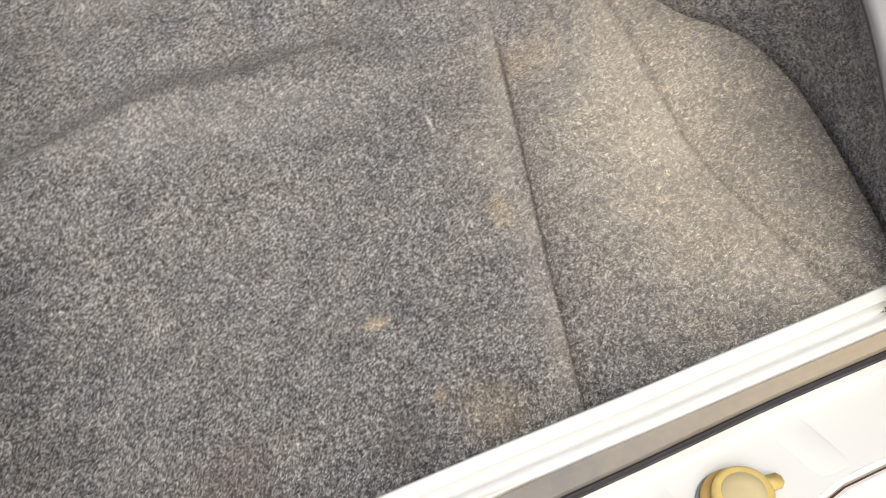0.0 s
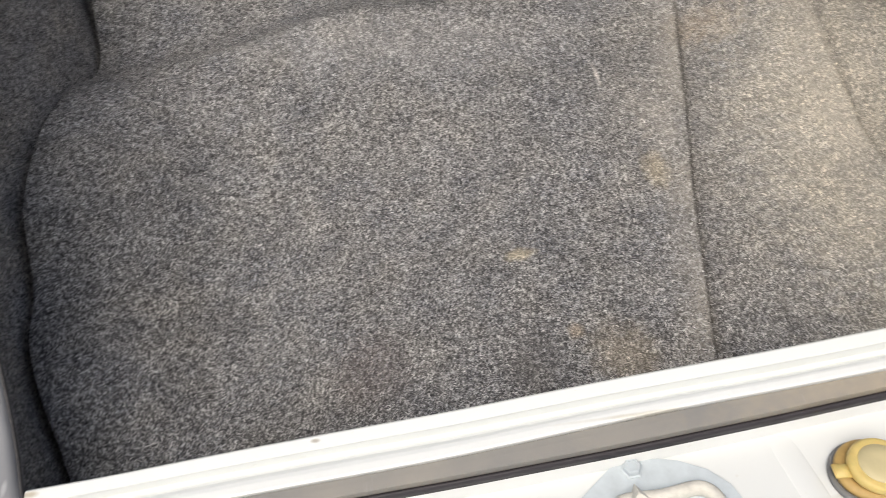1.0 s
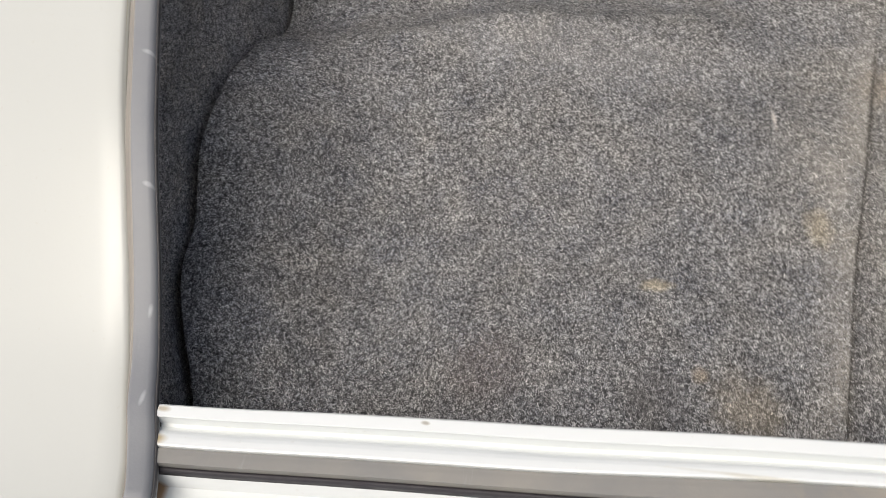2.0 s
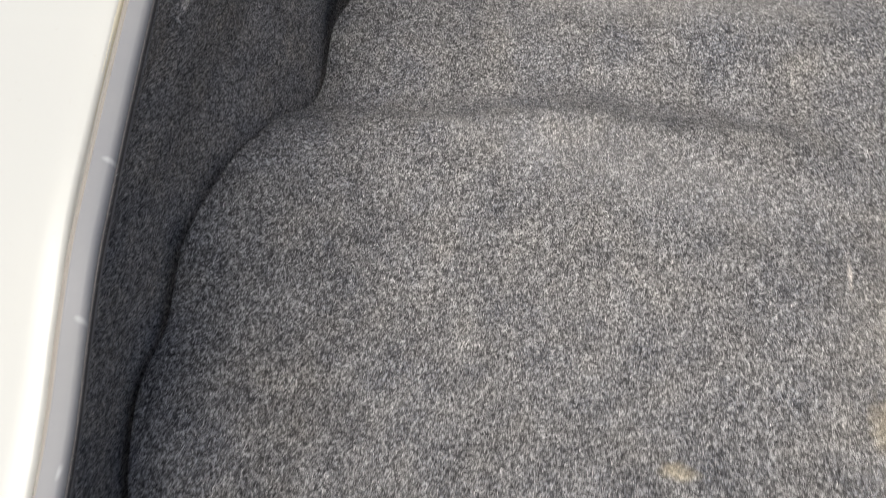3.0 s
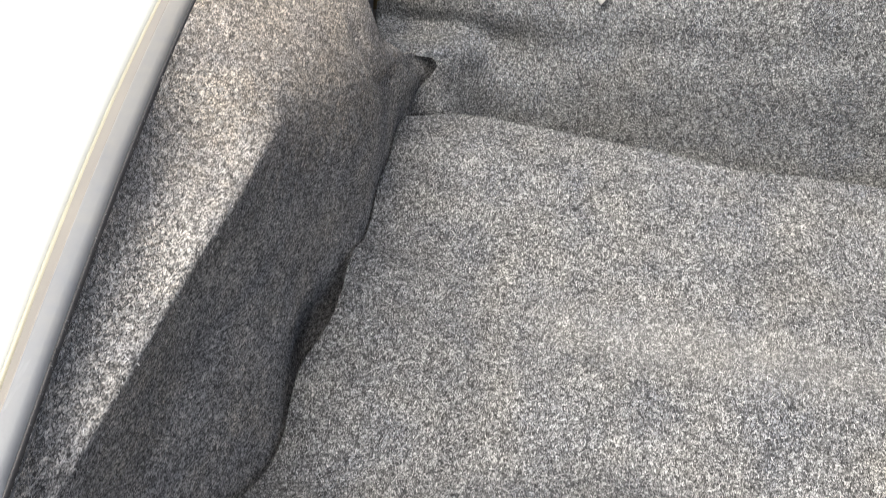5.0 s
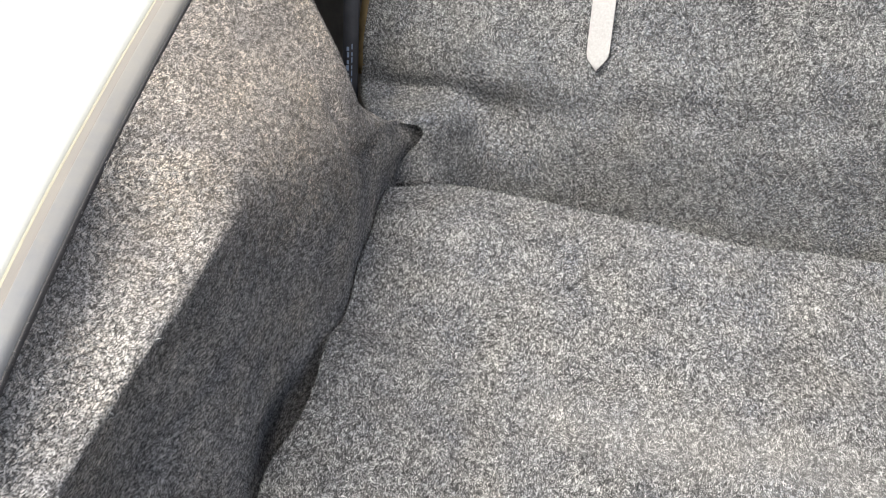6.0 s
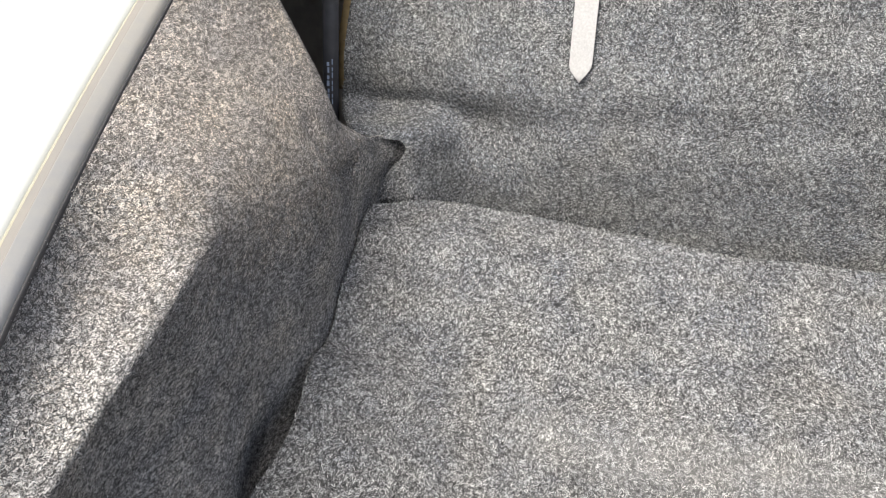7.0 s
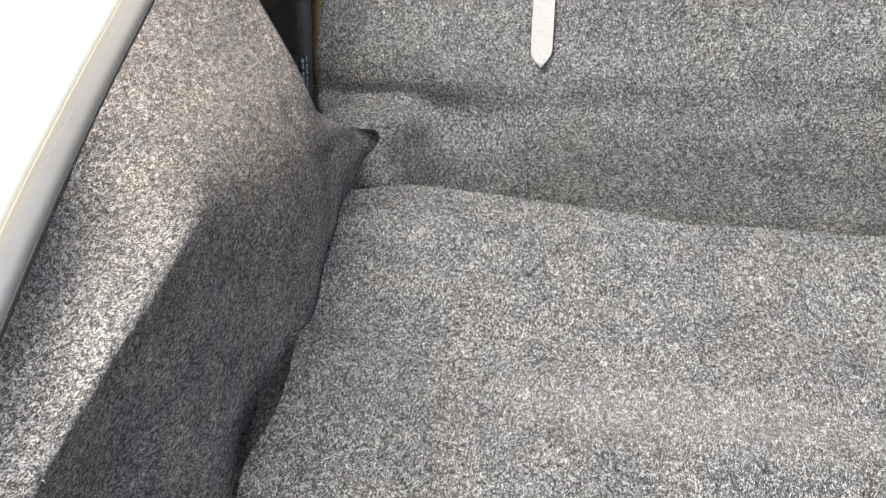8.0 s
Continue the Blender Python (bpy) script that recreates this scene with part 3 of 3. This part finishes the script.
def fibre_material(name, blots=(), pale=1.0):
    n = Nodes(name)
    pick = n.add("ShaderNodeNewGeometry").outputs["Random Per Island"]
    c = n.ramp(pick, (0.0, (0.025, 0.025, 0.027)), (0.42, (0.075, 0.075, 0.077)), (0.6, (0.25, 0.247, 0.242)), (0.85, (0.5 * pale, 0.49 * pale, 0.48 * pale)), (1.0, (0.88 * pale, 0.87 * pale, 0.86 * pale)))
    patch = n.ramp(n.noise(120.0, 3.0, 0.6), (0.36, (0.65, 0.65, 0.65)), (0.62, (1.2, 1.2, 1.2)))
    c = n.mix(1.0, c, patch, "MULTIPLY")
    for centre, size, colour, amount in blots:
        c = n.mix(n.math("MULTIPLY", n.spot(centre, size), amount), c, n.mix(0.35, n.mix(1.0, c, tuple(v * 3.0 for v in colour), "MULTIPLY"), colour))
    return n.set(c, 0.8)


mat_fibre = fibre_material("mat_fibre", MAT_STAINS_AND_LIGHT)
lining_fibre = fibre_material("lining_fibre", SIDE_STAIN_AND_LIGHT, 0.95)
panel_fibre = fibre_material("panel_fibre")


def fibres(points, count, up, parent, material, keep=None):
    """Loose curly felt fibres lying on a grid of points: thin bent ribbons, joined into one mesh."""
    g = np.array([[tuple(level(p)) for p in row] for row in points])
    nu, nv = g.shape[:2]
    rng = np.random.default_rng(5)
    i, j = rng.integers(0, nu - 1, count), rng.integers(0, nv - 1, count)
    a, b = rng.random((count, 1)), rng.random((count, 1))
    du, dv = g[i + 1, j] - g[i, j], g[i, j + 1] - g[i, j]
    base = g[i, j] + a * du + b * dv
    if keep:
        mask = keep(base)
        base, du, dv = base[mask], du[mask], dv[mask]
        count = len(base)
    n = np.cross(du, dv)
    n /= np.linalg.norm(n, axis=1, keepdims=True) + 1e-12
    n *= np.sign(n @ np.array(up))[:, None]
    du /= np.linalg.norm(du, axis=1, keepdims=True) + 1e-12
    dv = np.cross(n, du)
    turn, bend = rng.random((count, 1)) * 6.283, rng.normal(0, 1.1, (count, 1))
    length, wide = 0.0016 + 0.0030 * rng.random((count, 1)) ** 1.5, 0.00014 + 0.00022 * rng.random((count, 1))
    rise = 0.0002 + 0.0008 * rng.random((count, 1))
    verts = np.empty((count, 6, 3))
    p = base + n * 0.0001
    for k in range(3):
        w = turn + bend * (k - 1)
        way = np.cos(w) * du + np.sin(w) * dv
        side = -np.sin(w) * du + np.cos(w) * dv
        verts[:, 2 * k], verts[:, 2 * k + 1] = p - side * wide, p + side * wide
        p = p + way * length / 2 + n * (rise if k == 0 else -rise * 0.7)
    quads = (np.arange(count)[:, None, None] * 6 + np.array([[0, 1, 3, 2], [2, 3, 5, 4]])).reshape(-1)
    mesh = bpy.data.meshes.new("fuzz")
    mesh.vertices.add(count * 6)
    mesh.vertices.foreach_set("co", verts.reshape(-1))
    mesh.loops.add(count * 8)
    mesh.loops.foreach_set("vertex_index", quads.astype(np.int32))
    mesh.polygons.add(count * 2)
    mesh.polygons.foreach_set("loop_start", np.arange(0, count * 8, 4, dtype=np.int32))
    mesh.update(calc_edges=True)
    mesh.materials.append(material)
    ob = new("fuzz", mesh)
    ob.parent = parent
    return tagged(ob, "loose curly felt fibres", kind="stuff")


def mat_points():
    rows = []
    for f in np.linspace(0.0, 1.0, 230):
        row = []
        for k in range(341):
            u = -1 + 2 * k / 340
            x = MID + u * (WALL - 0.0055)
            y = 0.012 + (curve_at(MAT_FRONT, x) - 0.012) * f
            if u > 0:
                x = MID + u * curve_at(RIGHT_EDGE, y)
            z = mat_height(x, y)
            if u < 0:
                x += smooth(0.3, WALL, -u * WALL) * (0.016 * hump(0.785, 0.055, y) + 0.046 * smooth(0.24, 0.06, y) - 0.006 * smooth(0.86, 1.0, y) - 0.004 * hump(0.42, 0.14, y))
            row.append(Vector((x, y, z)))
        rows.append(row)
    return rows


mat = thing("boot_mat", "heathered grey felt boot mat, worn and stained, moulded over the floor", "carpet mat")
rows = mat_points()
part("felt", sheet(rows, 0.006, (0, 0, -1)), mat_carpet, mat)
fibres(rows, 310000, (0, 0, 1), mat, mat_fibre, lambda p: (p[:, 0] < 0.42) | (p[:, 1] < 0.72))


SIDE_FRONT = [(0.0, 1.20), (0.377, 1.20), (0.392, 1.14), (0.406, 1.085), (0.422, 1.046), (0.445, 1.026), (0.50, 1.014), (0.60, 1.002), (0.85, 0.985)]


def side_points(side):
    rows = []
    for f in np.linspace(0.0, 1.0, 200):
        row = []
        y1 = 1.19
        for k in range(121):
            g = k / 120
            y = 0.008 + (y1 - 0.008) * f
            for _ in range(9):
                z = -0.02 + (curve_at(RIM_Z, y) + 0.020) * g
                y = 0.4 * y + 0.6 * (0.008 + (curve_at(SIDE_FRONT, z) - 0.008) * f)
            z = -0.02 + (curve_at(RIM_Z, y) + 0.020) * g
            d = side_depth(y, z)
            if side > 0:
                top = MID - curve_at(RIM_X, y) + 0.012
                d = top + (curve_at(RIGHT_EDGE, y) + 0.008 - top) * smooth(1.0, 0.45, g)
            row.append(Vector((MID + side * d, y, z)))
        rows.append(row)
    return rows


for side in (-1, 1):
    lining = thing("side_carpet", "grey felt side lining of the boot, creased over the wheel arch", "carpet lining", group="side linings")
    rows = side_points(side)
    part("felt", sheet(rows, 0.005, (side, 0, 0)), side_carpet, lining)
    fibres(rows, 120000 if side < 0 else 15000, (-side, 0, 0), lining, lining_fibre)


def panel_y(x, z):
    y = curve_at([(0.2, 1.196), (0.27, 1.189), (0.33, 1.182), (0.37, 1.180), (0.40, 1.182), (0.43, 1.180), (0.46, 1.185), (0.52, 1.198), (0.60, 1.215), (0.95, 1.29)], z)
    y += 0.025 * hump(0.391, 0.036, z + 0.12 * (x + 0.40)) * smooth(-0.22, -0.41, x) + 0.016 * smooth(-0.45, -0.54, x) * smooth(0.40, 0.46, z)
    return y + lump(x, z, 2, 6.0, 0.006) + lump(x, z, 8, 22.0, 0.002)


NOTCH = [(0.20, -0.54), (0.266, -0.532), (0.30, -0.507), (0.33, -0.480), (0.350, -0.461), (0.360, -0.463), (0.3655, -0.475), (0.3695, -0.515), (0.375, -0.537), (0.40, -0.555), (0.45, -0.545), (0.50, -0.538), (0.55, -0.528), (0.70, -0.498), (0.95, -0.44)]


# a camera position; panel points slide along sight lines towards it
PANEL_EYE = Vector((-0.05, 0.29, 0.70))


def panel_points():
    rows = []
    for i in range(170):
        z = 0.20 + 0.75 * i / 169
        x0 = curve_at(NOTCH, z)
        row = []
        for k in range(171):
            f = k / 170
            x = -0.5 + 1.06 * f + (x0 + 0.5) * max(0.0, 1 - f / 0.13) ** 2
            # the cut corner is slid along the camera's sight lines, over the side lining
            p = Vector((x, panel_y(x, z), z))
            row.append(p + (PANEL_EYE - p) * ((0.08 + 0.02 * smooth(0.34, 0.27, z)) * smooth(-0.36, -0.47, x) * smooth(0.21, 0.28, z) * smooth(0.425, 0.365, z)))
        rows.append(row)
    return rows


panel = thing("seat_back_panel", "grey felt covered board behind the seats, with a ragged cut corner", "panel")
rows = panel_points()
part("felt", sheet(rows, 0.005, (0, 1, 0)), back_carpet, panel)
fibres(rows, 260000, (0, -1, 0), panel, panel_fibre, lambda p: (p[:, 0] < 0.25) & (p[:, 2] < 0.62))
part("board",
     sheet([[Vector((curve_at(NOTCH, z) - 0.011 + u, panel_y(-0.5, z) + 0.0075, z)) for u in (0.0, 0.1, 0.5, 0.95)] for z in np.linspace(0.43, 0.95, 40)], 0.006, (0, 1, 0)), tan_board, panel, "tan hardboard showing at its edge")

# ---- strap ----
strap = thing("strap", "pale grey webbing strap end hanging down the felt panel", "strap")
rows = []
for i in range(60):
    z = 0.452 + 0.40 * i / 59
    w = 0.0135 * min(1.0, (z - 0.452) / 0.016 + 0.02)
    c = -0.226 + 0.06 * (z - 0.452)
    rows.append([Vector((c + w * u, panel_y(c, z) - 0.006 - 0.004 * hump(0.47, 0.05, z) + 0.0008 * u * u, z)) for u in (-1, -0.93, -0.5, 0, 0.5, 0.93, 1)])
part("webbing", sheet(rows, 0.0025, (0, 1, 0)), strap_web, strap)

# ---- gas strut ----
strut = thing("gas_strut", "black gas strut standing in the dark corner beside the panel", "gas strut")
FOOT, HEAD = Vector((-0.564, 1.185, 0.39)), Vector((-0.489, 1.20, 0.95))
lean = (HEAD - FOOT).to_track_quat("Z", "Y").to_matrix().to_4x4()
at = Matrix.Translation(FOOT) @ lean
part("tube", turned([(0.009, 0.0), (0.0105, 0.002), (0.0105, 0.155), (0.0100, 0.157), (0.0105, 0.159), (0.0105, 0.50)], 32, at), black_paint, strut)
part("end_fitting", turned([(0.004, -0.05), (0.006, -0.045), (0.006, -0.01), (0.004, -0.002), (0.004, 0.004)], 20, at), inner_metal, strut)
axis = (HEAD - FOOT).normalized()
out = Vector((0.42, -0.90, 0.0))
out = (out - axis * out.dot(axis)).normalized()
across = axis.cross(out)
for k in range(14):
    col, row_k = k % 2, k // 2
    bm = block(-0.0052 + 0.0046 * col + 0.0005 * (row_k % 3), -0.0018 + 0.0046 * col, -0.0006, 0.0001, 0.0, 0.0050 + 0.002 * ((row_k + col) % 2))
    stand = FOOT + axis * (0.026 + 0.0088 * row_k + 0.002 * col) + out * 0.0103
    m = Matrix((across, out, axis)).transposed().to_4x4()
    m.translation = stand
    bmesh.ops.transform(bm, matrix=m, verts=bm.verts)
    part("print_mark", bm, blue_print, strut, smooth=False)
bm = block(-0.0132, -0.0120, -0.012, -0.004, 0.012, 0.048)
m.translation = FOOT
bmesh.ops.transform(bm, matrix=m, verts=bm.verts)
part("bracket_edge", bm, tan_board, strut, "thin rusty bracket edge", False)

# ---- latch plate ----
latch = thing("latch_plate", "zinc plated latch striker plate bolted to the white deck", "latch")
LX, LY, LZ = 0.049, -0.0505, 0.1465
outline = []
for a, b in ((-0.046, -0.031), (-0.03, -0.019), (-0.008, -0.0025), (0.0, 0.0), (0.009, -0.002), (0.03, -0.009), (0.045, -0.018), (0.055, -0.03), (0.06, -0.045), (0.058, -0.07), (-0.052, -0.07), (-0.054, -0.045)):
    outline.append((LX + a, LY + b))
part("plate", plate(outline, LZ - 0.001, LZ + 0.0022, 0.0008), zinc, latch, smooth=False, drop=DECK)
bolt_at = Matrix.Translation((LX + 0.001, LY - 0.0095, LZ + 0.002))
part("bolt", turned([(0.0072, 0.0), (0.0074, 0.0012), (0.0060, 0.0016), (0.0056, 0.0045), (0.0045, 0.0056), (0.0036, 0.0056), (0.0034, 0.0048)], 6, bolt_at), zinc, latch, "pale hexagon bolt head", False, drop=DECK)
ring = []
for k in range(25):
    a = math.pi * k / 24
    ring.append(Vector((LX + 0.013 + 0.032 * math.cos(a), LY - 0.047 + 0.020 * math.sin(a) + 0.004 * math.sin(3 * a), LZ + 0.006)))
part("striker_lip", sweep(ring, [(0.0, -0.006), (0.004, 0.0), (0.002, 0.003), (-0.003, 0.003), (-0.005, -0.006)], True, Vector((0.01, 1, 0))), dark_steel, latch, "worn bent steel lip", drop=DECK)
horn = turned([(0.0105, 0.0), (0.0075, 0.004), (0.0012, 0.0085)], 3, Matrix.Translation((LX - 0.001, LY - 0.031, LZ + 0.0055)) @ Matrix.Rotation(radians(90), 4, "Z"))
part("striker_horn", horn, dark_steel, latch, smooth=False, drop=DECK)

# ---- yellow cap ----
cap = thing("filler_cap", "aged yellow plastic cap with tab on the white deck", "cap")
CX, CY, CZ = 0.181, -0.0895, 0.1472
SEAT = Matrix.Translation((CX, CY, CZ)) @ Matrix.Scale(0.78, 4)
part("rubber_ring", turned([(0.0275, -0.001), (0.0278, 0.0015), (0.0268, 0.0025), (0.022, 0.0025), (0.022, -0.001)], 48, SEAT), grey_plastic, cap, "grey sealing ring", drop=DECK)
part("neck", turned([(0.0250, 0.002), (0.0252, 0.006), (0.0240, 0.008), (0.018, 0.008)], 48, SEAT @ Matrix.Translation((0.0015, 0.001, 0))), amber_plastic, cap, "amber plastic neck", drop=DECK)
lid_at = SEAT @ Matrix.Translation((0.006, -0.0005, 0.0075)) @ Matrix.Rotation(radians(5), 4, "Y")
part("lid", turned([(0.0215, 0.0), (0.0228, 0.002), (0.0228, 0.0055), (0.0218, 0.0075), (0.0195, 0.0084), (0.0165, 0.0082)], 48, lid_at), yellow_plastic, cap, drop=DECK)
part("lid_top", turned([(0.0166, 0.0078), (0.0160, 0.0087), (0.008, 0.0090), (0.001, 0.0091)], 40, lid_at), cap_top_plastic, cap, "dusty paler centre", drop=DECK)
tab = plate([(0.017, -0.006), (0.024, -0.0065), (0.030, -0.007), (0.033, -0.004), (0.0335, 0.001), (0.031, 0.005), (0.024, 0.006), (0.017, 0.0075)], 0.002, 0.0065, 0.0015)
bmesh.ops.transform(tab, matrix=lid_at @ Matrix.Rotation(radians(2), 4, "Z"), verts=tab.verts)
part("tab", tab, yellow_plastic, cap, drop=DECK)
tie = plate([(-0.033, -0.0055), (-0.018, -0.006), (-0.018, 0.0045), (-0.033, 0.0055)], 0.0, 0.003, 0.0008)
bmesh.ops.transform(tie, matrix=lid_at @ Matrix.Rotation(radians(-4), 4, "Z"), verts=tie.verts)
part("retaining_strap", tie, yellow_plastic, cap, drop=DECK)

# ---- ground ----
bm = bmesh.new()
bmesh.ops.create_grid(bm, x_segments=40, y_segments=40, size=600.0, matrix=Matrix.Translation((0, 0, -0.55)))
tagged(part("ground", bm, asphalt, drawn=False), "dark grey asphalt under the car", "ground", kind="structure")
